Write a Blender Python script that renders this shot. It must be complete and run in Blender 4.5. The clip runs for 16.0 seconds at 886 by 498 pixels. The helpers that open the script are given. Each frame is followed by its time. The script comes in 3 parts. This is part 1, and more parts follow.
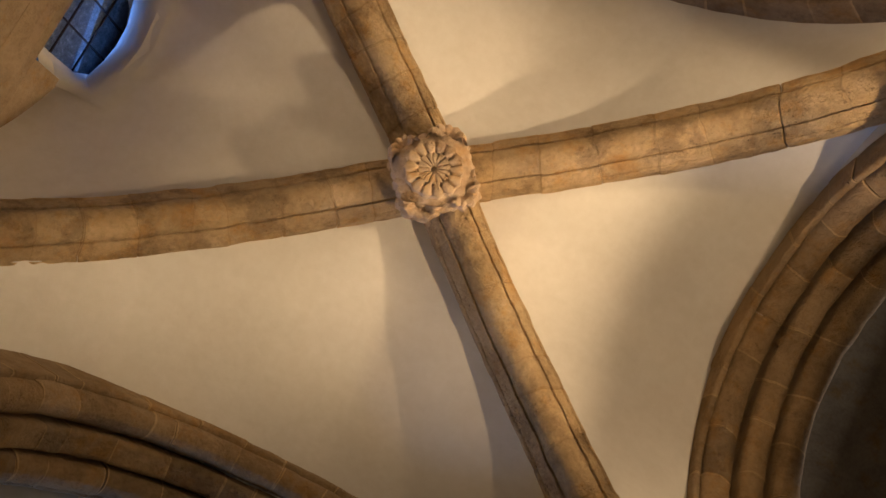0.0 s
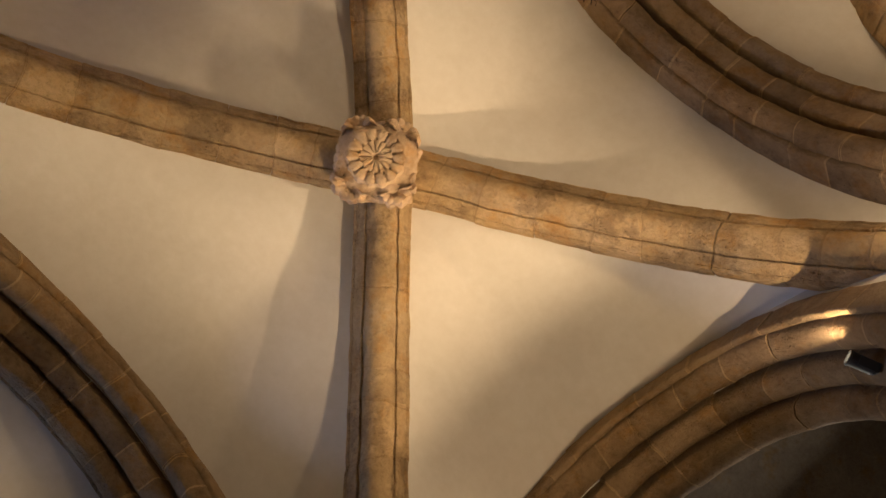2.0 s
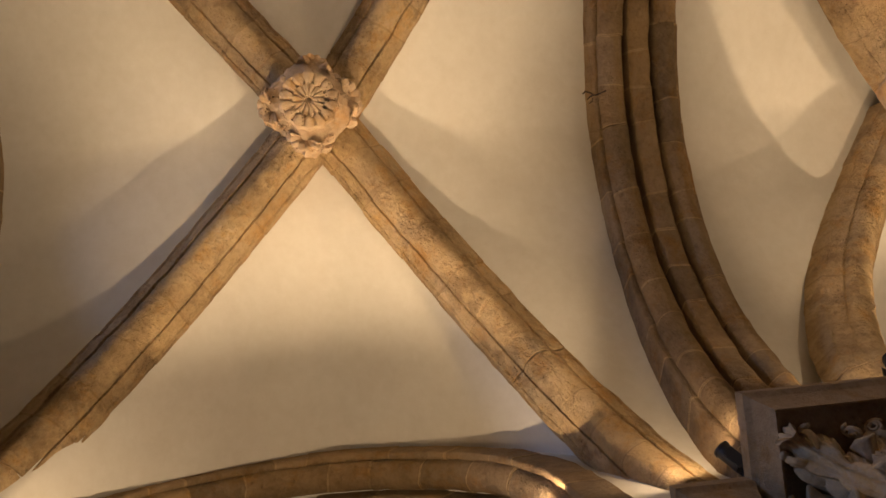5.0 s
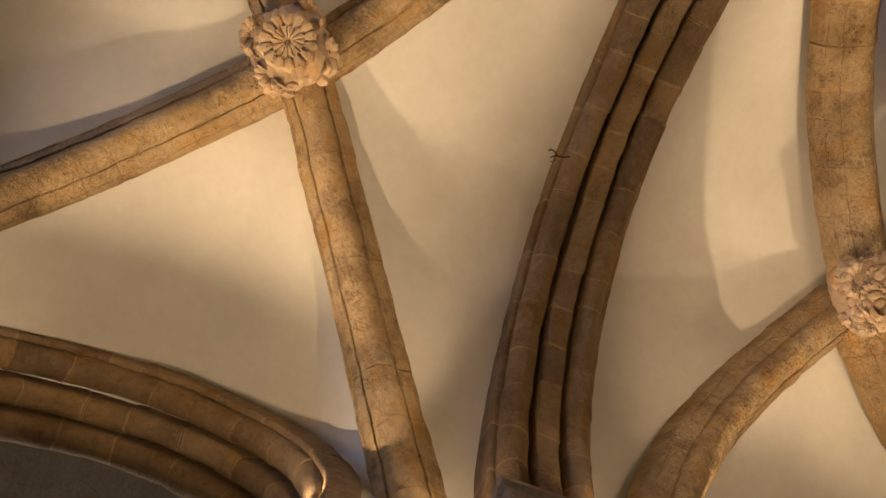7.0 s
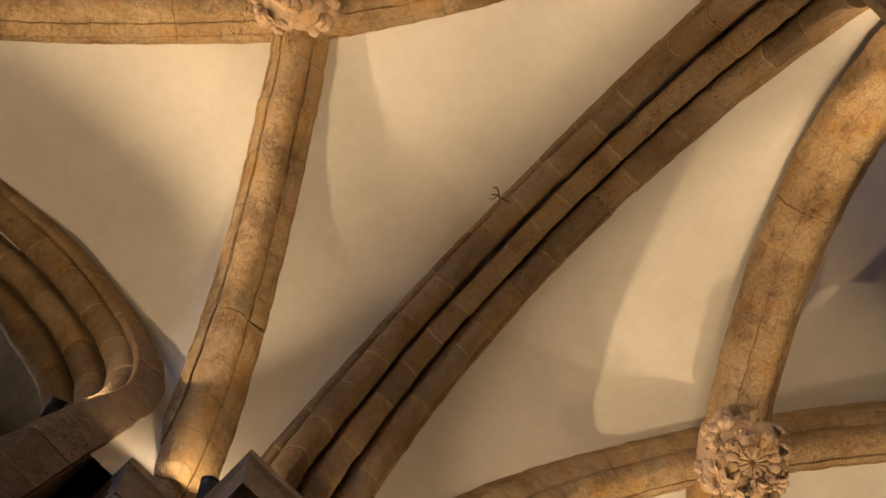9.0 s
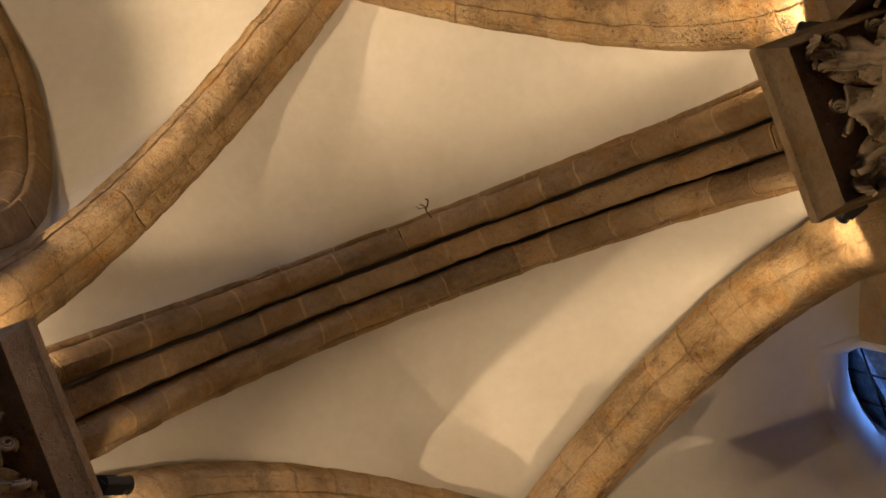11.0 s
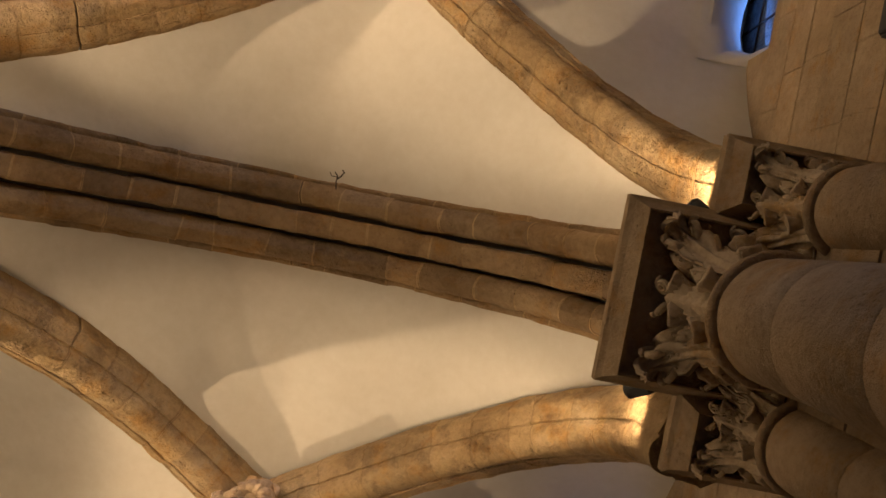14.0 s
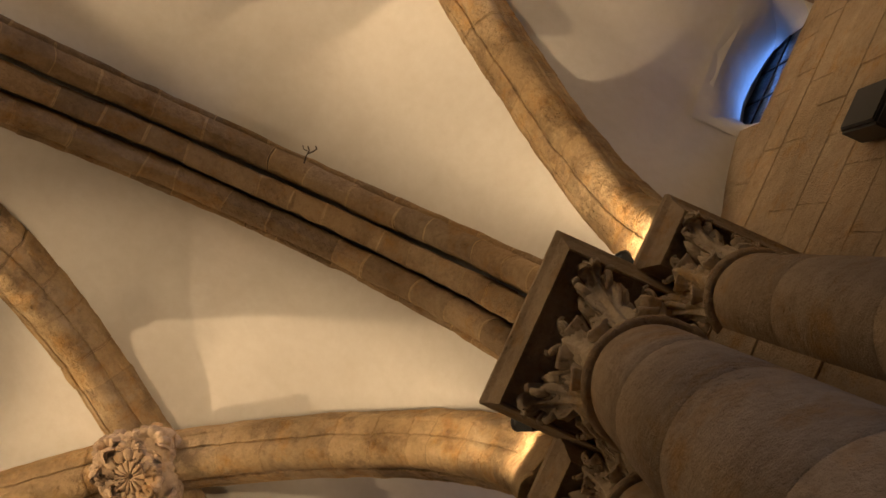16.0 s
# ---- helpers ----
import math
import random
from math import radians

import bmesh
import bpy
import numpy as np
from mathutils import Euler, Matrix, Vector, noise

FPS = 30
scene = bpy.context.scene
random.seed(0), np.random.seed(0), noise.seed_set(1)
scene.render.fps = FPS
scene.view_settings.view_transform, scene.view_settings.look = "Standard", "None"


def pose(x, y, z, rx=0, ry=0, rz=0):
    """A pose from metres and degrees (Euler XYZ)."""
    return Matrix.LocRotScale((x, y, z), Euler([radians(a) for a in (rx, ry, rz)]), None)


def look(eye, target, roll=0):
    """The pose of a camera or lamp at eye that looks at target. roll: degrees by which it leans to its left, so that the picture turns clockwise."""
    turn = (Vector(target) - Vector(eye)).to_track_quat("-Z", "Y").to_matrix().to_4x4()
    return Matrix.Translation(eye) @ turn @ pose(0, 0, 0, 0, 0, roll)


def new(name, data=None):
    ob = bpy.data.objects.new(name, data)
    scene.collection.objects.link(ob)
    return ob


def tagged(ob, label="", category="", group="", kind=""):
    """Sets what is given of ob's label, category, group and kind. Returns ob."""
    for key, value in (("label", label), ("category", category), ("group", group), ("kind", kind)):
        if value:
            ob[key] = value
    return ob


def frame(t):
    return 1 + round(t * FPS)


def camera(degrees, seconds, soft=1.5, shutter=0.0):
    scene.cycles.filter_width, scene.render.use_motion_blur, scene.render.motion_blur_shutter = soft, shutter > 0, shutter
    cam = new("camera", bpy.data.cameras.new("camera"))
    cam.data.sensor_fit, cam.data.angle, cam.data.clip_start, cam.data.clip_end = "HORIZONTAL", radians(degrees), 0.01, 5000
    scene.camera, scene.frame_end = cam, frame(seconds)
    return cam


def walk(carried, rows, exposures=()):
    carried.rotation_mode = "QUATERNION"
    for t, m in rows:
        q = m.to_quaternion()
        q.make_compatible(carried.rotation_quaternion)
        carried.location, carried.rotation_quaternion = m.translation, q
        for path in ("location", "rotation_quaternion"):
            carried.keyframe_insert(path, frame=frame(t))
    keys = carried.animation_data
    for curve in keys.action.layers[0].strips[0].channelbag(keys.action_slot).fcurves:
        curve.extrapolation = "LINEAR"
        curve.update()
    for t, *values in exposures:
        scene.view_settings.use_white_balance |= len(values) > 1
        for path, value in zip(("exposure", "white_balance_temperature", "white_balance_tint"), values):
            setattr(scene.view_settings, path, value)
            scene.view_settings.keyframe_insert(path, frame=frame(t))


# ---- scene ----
cam = camera(58.98, 16.0)
# the camera rides on a level arm that turns about one upright axis and always looks up
ARM = 1.8
TURNS = [
    (0.0, 0.0), (0.5, -6.16), (1.0, -11.75), (1.5, -17.68), (2.0, -22.95), (2.5, -28.52), (3.0, -33.9),
    (3.5, -39.71), (4.0, -45.75), (4.5, -52.0), (5.0, -58.0), (5.5, -64.1), (6.0, -70.3), (6.5, -76.5), (7.0, -82.7),
    (7.5, -88.88), (8.0, -94.95), (8.5, -101.1), (9.0, -107.1), (9.5, -113.3), (10.0, -119.6), (10.5, -126.0), (11.0, -132.3),
    (11.5, -138.4), (12.0, -144.1), (12.5, -149.8), (13.0, -154.95), (13.5, -159.8), (14.0, -164.2), (14.5, -168.3),
    (15.0, -171.8), (15.5, -174.85), (16.0, -177.36),
]
AXIS = pose(-0.3837, -0.3846, 1.2, 4.678, 2.253, -26.908)
HEAD = pose(0, ARM, 0, 4.484, 0, 0) @ pose(0, 0, 0, 0, 0.638, 0) @ pose(0, 0, 0, 180, 0, 0)
walk(cam, [(t, AXIS @ pose(0, 0, 0, 0, 0, a) @ HEAD) for t, a in TURNS])

# ---- plan ----
XC = 0.19                 # axis of the aisle
BAY = 4.36                # length of a bay
Z0 = 4.5                  # springing, top of the abaci
WEST, EAST = -2.56, 2.25   # wall face and arcade face
BAYS = (0.0, -BAY, BAY)   # bay centres along y

# ---- light ----
world = bpy.data.worlds.new("world")
scene.world = world
world.use_nodes = True
wn = world.node_tree
sky = wn.nodes.new("ShaderNodeTexSky")
sky.sky_type = "NISHITA"
sky.sun_disc = False
sky.sun_elevation, sky.sun_rotation = radians(12), radians(60)
wn.links.new(sky.outputs[0], wn.nodes["Background"].inputs[0])
wn.nodes["Background"].inputs[1].default_value = 0.1
scene.view_settings.exposure = 0.0

JAMB_BEAM, JAMB_HALO, JAMB_SPILL = 24.0, 198.0, 27.0     # the lamps on the arcade: inner cone, soft cone, light to all sides
SPOT_COLOUR = (1.0, 0.71, 0.42)
DAY_POWER = 4.0


def spot_light(name, eye, target, power, size, blend, radius=0.006):
    data = bpy.data.lights.new(name, "SPOT")
    data.energy, data.color = power, SPOT_COLOUR
    data.spot_size, data.spot_blend, data.shadow_soft_size = radians(size), blend, radius
    ob = new(name, data)
    ob.matrix_world = look(eye, target)
    return ob


# ---- materials ----
def nodes_of(name):
    m = bpy.data.materials.new(name)
    m.use_nodes = True
    nt = m.node_tree
    return m, nt, nt.nodes["Principled BSDF"]


def tex(nt, kind, scale, detail=4.0, rough=0.6, vec=None):
    n = nt.nodes.new(kind)
    n.inputs["Scale"].default_value = scale
    if kind == "ShaderNodeTexNoise":
        n.inputs["Detail"].default_value = detail
        n.inputs["Roughness"].default_value = rough
    if vec is not None:
        nt.links.new(vec, n.inputs["Vector"])
    return n


def ramp(nt, fac, stops):
    r = nt.nodes.new("ShaderNodeValToRGB")
    while len(r.color_ramp.elements) < len(stops):
        r.color_ramp.elements.new(0.5)
    for e, (p, c) in zip(r.color_ramp.elements, stops):
        e.position, e.color = p, (*c, 1)
    nt.links.new(fac, r.inputs[0])
    return r


def mix(nt, kind, fac, a, b):
    n = nt.nodes.new("ShaderNodeMix")
    n.data_type, n.blend_type = "RGBA", kind
    for sock, v in ((n.inputs[0], fac), (n.inputs[6], a), (n.inputs[7], b)):
        if isinstance(v, (int, float)):
            sock.default_value = v
        elif isinstance(v, tuple):
            sock.default_value = (*v, 1)
        else:
            nt.links.new(v, sock)
    return n.outputs[2]


def geo_pos(nt):
    return nt.nodes.new("ShaderNodeNewGeometry").outputs["Position"]


def bump(nt, p, height, strength, distance, chain=None):
    b = nt.nodes.new("ShaderNodeBump")
    b.inputs["Strength"].default_value, b.inputs["Distance"].default_value = strength, distance
    nt.links.new(height, b.inputs["Height"])
    if chain is not None:
        nt.links.new(chain, b.inputs["Normal"])
    nt.links.new(b.outputs[0], p.inputs["Normal"])
    return b.outputs[0]


def stone_material(name, dark, mid, light, spread=0.5, rough=0.85, pit=0.6, crusted=0.85):
    m, nt, p = nodes_of(name)
    pos = geo_pos(nt)
    big = tex(nt, "ShaderNodeTexNoise", 2.2, 5, 0.65, pos)
    fine = tex(nt, "ShaderNodeTexNoise", 26, 6, 0.7, pos)
    grain = tex(nt, "ShaderNodeTexNoise", 140, 3, 0.6, pos)
    base = ramp(nt, big.outputs[0], ((0.28, dark), (0.5, mid), (0.74, light)))
    speck = ramp(nt, fine.outputs[0], ((0.3, (0.62, 0.58, 0.52)), (0.55, (1, 1, 1)), (0.8, (1.12, 1.1, 1.05))))
    col = mix(nt, "MULTIPLY", 0.5, base.outputs[0], speck.outputs[0])
    info = nt.nodes.new("ShaderNodeObjectInfo")
    tone = ramp(nt, info.outputs["Random"], ((0.0, (0.66, 0.62, 0.58)), (0.25, (0.95, 0.86, 0.72)), (0.5, (1.15, 1.02, 0.82)), (0.75, (0.8, 0.76, 0.72)), (1.0, (1.2, 1.12, 1.0))))
    col = mix(nt, "MULTIPLY", spread, col, tone.outputs[0])
    # ochre iron stains
    stain = tex(nt, "ShaderNodeTexNoise", 4.2, 6, 0.72, pos)
    sr = ramp(nt, stain.outputs[0], ((0.52, (0, 0, 0)), (0.68, (1, 1, 1))))
    col = mix(nt, "MIX", sr.outputs[0], col, mix(nt, "MULTIPLY", 1.0, col, (1.0, 0.83, 0.56)))
    # grey crust and dark pits where the face has weathered
    crust = tex(nt, "ShaderNodeTexNoise", 3.1, 6, 0.75, pos)
    cr = ramp(nt, crust.outputs[0], ((0.5, (0, 0, 0)), (0.6, (crusted, crusted, crusted))))
    col = mix(nt, "MIX", cr.outputs[0], col, mix(nt, "MULTIPLY", 1.0, col, (0.62, 0.6, 0.6)))
    cell = tex(nt, "ShaderNodeTexVoronoi", 34, vec=pos)
    holes = ramp(nt, cell.outputs["Distance"], ((0.08, (0.25, 0.25, 0.25)), (0.3, (1, 1, 1))))
    worn = mix(nt, "MIX", cr.outputs[0], (1.0, 1.0, 1.0), holes.outputs[0])
    col = mix(nt, "MULTIPLY", 0.3, col, worn)
    nt.links.new(col, p.inputs["Base Color"])
    p.inputs["Roughness"].default_value = rough
    p.inputs["Specular IOR Level"].default_value = 0.25
    c = bump(nt, p, fine.outputs[0], pit, 0.03)
    c = bump(nt, p, worn, 1.0, 0.03, c)
    bump(nt, p, grain.outputs[0], 0.5, 0.006, c)
    return m


STONE = stone_material("sandstone", (0.39, 0.275, 0.145), (0.585, 0.425, 0.235), (0.71, 0.56, 0.36), 0.45, 0.85, 1.6)
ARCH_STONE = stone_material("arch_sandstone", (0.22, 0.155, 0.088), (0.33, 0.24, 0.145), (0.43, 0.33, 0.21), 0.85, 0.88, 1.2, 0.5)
MORTAR = stone_material("lime_mortar", (0.34, 0.22, 0.1), (0.48, 0.33, 0.17), (0.58, 0.42, 0.23), 0.0, 0.95, 0.9)
PIER_STONE = stone_material("pier_sandstone", (0.32, 0.235, 0.145), (0.41, 0.31, 0.2), (0.5, 0.385, 0.26), 0.35, 0.88, 0.7, 0.3)
CARVED = stone_material("carved_sandstone", (0.46, 0.36, 0.24), (0.55, 0.44, 0.3), (0.63, 0.52, 0.37), 0.2, 0.9, 0.4, 0.4)
BOSS_STONE = stone_material("boss_stone", (0.46, 0.33, 0.21), (0.57, 0.42, 0.28), (0.66, 0.51, 0.36), 0.1)

ROSETTE = stone_material("rosette_stone", (0.46, 0.32, 0.2), (0.56, 0.41, 0.26), (0.64, 0.49, 0.33), 0.0, 0.9, 0.3)

PLASTER, nt, p = nodes_of("plaster")
pos = geo_pos(nt)
cloud = tex(nt, "ShaderNodeTexNoise", 0.9, 5, 0.6, pos)
fine = tex(nt, "ShaderNodeTexNoise", 14, 5, 0.65, pos)
c1 = ramp(nt, cloud.outputs[0], ((0.3, (0.59, 0.555, 0.495)), (0.7, (0.69, 0.66, 0.605))))
c2 = ramp(nt, fine.outputs[0], ((0.3, (0.94, 0.93, 0.91)), (0.7, (1, 1, 1))))
nt.links.new(mix(nt, "MULTIPLY", 1.0, c1.outputs[0], c2.outputs[0]), p.inputs["Base Color"])
p.inputs["Roughness"].default_value = 0.92
p.inputs["Specular IOR Level"].default_value = 0.1
cc = bump(nt, p, cloud.outputs[0], 0.25, 0.08)
bump(nt, p, fine.outputs[0], 0.15, 0.01, cc)

BLACK, nt, p = nodes_of("black_metal")
n = tex(nt, "ShaderNodeTexNoise", 60)
nt.links.new(ramp(nt, n.outputs[0], ((0.3, (0.012, 0.012, 0.012)), (0.7, (0.03, 0.03, 0.03)))).outputs[0], p.inputs["Base Color"])
p.inputs["Roughness"].default_value = 0.5

LENS, nt, p = nodes_of("lamp_glass")
p.inputs["Base Color"].default_value = (1, 0.9, 0.75, 1)
p.inputs["Emission Color"].default_value = (1, 0.85, 0.62, 1)
p.inputs["Emission Strength"].default_value = 18

IRON, nt, p = nodes_of("iron_wire")
n = tex(nt, "ShaderNodeTexNoise", 80)
nt.links.new(ramp(nt, n.outputs[0], ((0.3, (0.03, 0.024, 0.02)), (0.7, (0.08, 0.055, 0.04)))).outputs[0], p.inputs["Base Color"])
p.inputs["Roughness"].default_value = 0.6
p.inputs["Metallic"].default_value = 0.7

GLASS, nt, p = nodes_of("old_glass")
n = tex(nt, "ShaderNodeTexNoise", 16, 8, 0.8)
nt.links.new(ramp(nt, n.outputs[0], ((0.38, (0.03, 0.04, 0.045)), (0.55, (0.12, 0.15, 0.17)), (0.7, (0.5, 0.58, 0.62)))).outputs[0], p.inputs["Base Color"])
p.inputs["Transmission Weight"].default_value = 0.3
p.inputs["Roughness"].default_value = 0.35
bump(nt, p, n.outputs[0], 0.8, 0.02)

FLOOR, nt, p = nodes_of("flagstone")
pos = geo_pos(nt)
n = tex(nt, "ShaderNodeTexNoise", 3, 6, 0.6, pos)
nt.links.new(ramp(nt, n.outputs[0], ((0.3, (0.36, 0.31, 0.25)), (0.7, (0.5, 0.44, 0.36)))).outputs[0], p.inputs["Base Color"])
p.inputs["Roughness"].default_value = 0.7


# ---- mesh helpers ----
def mesh_ob(name, verts, faces, material, parent=None, smooth=False):
    me = bpy.data.meshes.new(name)
    me.from_pydata([tuple(v) for v in verts], [], faces)
    me.materials.append(material)
    if smooth:
        me.polygons.foreach_set("use_smooth", [True] * len(me.polygons))
        me.set_sharp_from_angle(angle=radians(40))
    me.update()
    ob = new(name, me)
    if parent is not None:
        ob.parent = parent
    return ob


def part(name, bm, material, parent, label="", smooth=True):
    me = bpy.data.meshes.new(name)
    bmesh.ops.recalc_face_normals(bm, faces=bm.faces)
    bm.to_mesh(me)
    bm.free()
    me.materials.append(material)
    if smooth:
        me.polygons.foreach_set("use_smooth", [True] * len(me.polygons))
        me.set_sharp_from_angle(angle=radians(42))
    ob = new(name, me)
    ob.parent = parent
    if label:
        tagged(ob, label)
    return ob


def box(bm, lo, hi, bevel=0.0):
    r = bmesh.ops.create_cube(bm, size=1)
    for v in r["verts"]:
        for i in range(3):
            v.co[i] = lo[i] + (v.co[i] + 0.5) * (hi[i] - lo[i])
    if bevel:
        edges = {e for v in r["verts"] for e in v.link_edges}
        bmesh.ops.bevel(bm, geom=list(edges), offset=bevel, segments=2, affect="EDGES")


def lathe(rings, seg=24, arc=(0.0, 2 * math.pi)):
    """A turned solid about z from (radius, z) rings."""
    bm = bmesh.new()
    closed = abs(arc[1] - arc[0] - 2 * math.pi) < 1e-6
    n = seg if closed else seg + 1
    rows = [[bm.verts.new((r * math.cos(arc[0] + (arc[1] - arc[0]) * k / seg), r * math.sin(arc[0] + (arc[1] - arc[0]) * k / seg), z)) for k in range(n)] for r, z in rings]
    for a, b in zip(rows, rows[1:]):
        for k in range(n if closed else n - 1):
            j = (k + 1) % n
            bm.faces.new((a[k], a[j], b[j], b[k]))
    bm.faces.new(rows[0])
    bm.faces.new(rows[-1])
    return bm


def wobble(v, amount, scale):
    q = Vector(v) * scale
    return Vector(v) + noise.noise_vector(q) * amount


def voussoirs(parent, section, path, cuts, material, rough=0.009, joint=0.003, steps=5):
    """Cuts a moulding that is swept along path(t) -> (place, across, down) into blocks with open joints."""
    skews = [random.uniform(-0.16, 0.16) for _ in cuts]
    for t0, t1, k0, k1 in zip(cuts, cuts[1:], skews, skews[1:]):
        length = (path(t1)[0] - path(t0)[0]).length
        e, e1 = random.uniform(0.004, 0.013) / length, random.uniform(0.003, 0.008) / length
        ts = [0.0, e, e + 0.012 / length] + [k / steps for k in range(1, steps)] + [1 - e1 - 0.012 / length, 1 - e1, 1.0]
        off = Vector((random.uniform(-1, 1), random.uniform(-1, 1), random.uniform(-1, 1))) * 0.005
        verts, faces = [], []
        n = len(section)
        for i, f in enumerate(ts):
            edge = joint if i in (0, len(ts) - 1) else 0.0
            for u, w in section:
                # the joint leans and wavers a little across the face
                lean = (k0 * (1 - f) * u + 0.012 * (1 - f) * noise.noise(Vector((u * 14, t0 * 50, 0))) + k1 * f * u + 0.012 * f * noise.noise(Vector((u * 14, t1 * 50, 0)))) / length
                place, across, down = path(t0 + (t1 - t0) * (f + lean))
                k = 1 - edge / 0.12
                verts.append(wobble(place + across * (u * k) + down * (w - (edge if w > 0.02 else 0)), rough, 9) + off)
        for i in range(len(ts) - 1):
            for j in range(n):
                a, b = i * n + j, i * n + (j + 1) % n
                faces.append((a, b, b + n, a + n))
        faces.append(tuple(range(n))[::-1])
        faces.append(tuple(range((len(ts) - 1) * n, len(ts) * n)))
        ob = mesh_ob("voussoir", verts, faces, material, parent, True)
        ob.data.materials.append(MORTAR)
        for f in list(range(n)) + list(range((len(ts) - 2) * n, (len(ts) - 1) * n)):
            ob.data.polygons[f].material_index = 1


def roll(cx, r, w0, n=9, a0=-90, a1=90, flat=0.72):
    """Points of a round moulding: centre cx across, w0 down, radius r."""
    return [(cx + r * math.sin(radians(a0 + (a1 - a0) * k / (n - 1))), w0 + flat * r * math.cos(radians(a0 + (a1 - a0) * k / (n - 1)))) for k in range(n)]


# moulding sections: u across, w down from the soffit reference (positive: towards the floor)
HALF_RIB = [(0.105, -0.086), (0.111, -0.078), (0.118, -0.075), (0.126, -0.082), (0.131, -0.094), (0.150, -0.112), (0.172, -0.14), (0.176, -0.152),
            (0.182, -0.15), (0.193, -0.157), (0.198, -0.172), (0.198, -0.32)]
RIB_SECTION = [(u * 0.958, w) for u, w in [(-u, w) for u, w in HALF_RIB[::-1]] + roll(0, 0.102, -0.088, 15, -83, 83, 0.86) + HALF_RIB]


def order_section(width, depth, round_=0.06):
    h = width / 2
    pts = [(-h, -depth)]
    pts += [(-h + round_ - round_ * math.cos(radians(a)), -round_ + round_ * math.sin(radians(a))) for a in (0, 18, 36, 54, 72, 90)]
    pts += [(h - round_ + round_ * math.sin(radians(a)), -round_ + round_ * math.cos(radians(a))) for a in (0, 18, 36, 54, 72, 90)]
    return pts + [(h, -depth)]


def cut_points(a, b, n, jitter=0.18):
    step = (b - a) / n
    return [a] + [a + step * (k + random.uniform(-jitter, jitter)) for k in range(1, n)] + [b]


# ---- vault webs ----
WEB_X, WEB_Y, WEB_B = 2.22, 1.80, 2.03
POINT = 0.2                    # how far the webs are pointed: their ridges show as creases
WIN_X, WIN_W = -2.26, 0.50     # rim of the window well in the web


def web_height(x, y):
    ridge = XC - 0.14 * max(0.0, 1 - abs(y) / 1.2)
    u, v = abs(x - ridge) / WEB_X, abs(y) / WEB_Y
    a, b = (math.sqrt(max(0.0, ((1 + POINT) ** 2 - (w + POINT) ** 2) / (1 + 2 * POINT))) for w in (u, v))
    rise = 0.2 * min(1.0, u) ** 2
    along, cross = WEB_B * a, (WEB_B + rise) * b
    soft = max(0.0, 1 - abs(along - cross) / 0.16)
    return Z0 + max(along, cross) + soft * soft * 0.04


def web(name, y0):
    n, k = 76, 88
    xs = [WEST - 0.3 + (EAST + 0.3 - WEST + 0.3) * i / n for i in range(n + 1)]
    ys = [-BAY / 2 - 0.1 + (BAY + 0.2) * j / k for j in range(k + 1)]
    verts, faces = [], []
    for lift in (0.0, 0.22):
        for x in xs:
            for y in ys:
                z = web_height(x, y) + 0.012 * noise.noise(Vector((x * 1.3, (y + y0) * 1.3, 3.1)))
                verts.append((x, y0 + y, z + lift))
    w = k + 1
    m = (n + 1) * w
    for i in range(n):
        for j in range(k):
            if (xs[i] + xs[i + 1]) / 2 < WIN_X and abs(ys[j] + ys[j + 1]) / 2 < WIN_W:
                continue
            a = i * w + j
            faces.append((a, a + 1, a + w + 1, a + w))
            faces.append((m + a, m + a + w, m + a + w + 1, m + a + 1))
    ob = mesh_ob(name, verts, faces, PLASTER, None, True)
    return tagged(ob, "warm white plastered groin vault web between stone ribs", "vault", kind="structure")


for i, y0 in enumerate(BAYS):
    web("ceiling_%d" % (i + 1), y0)


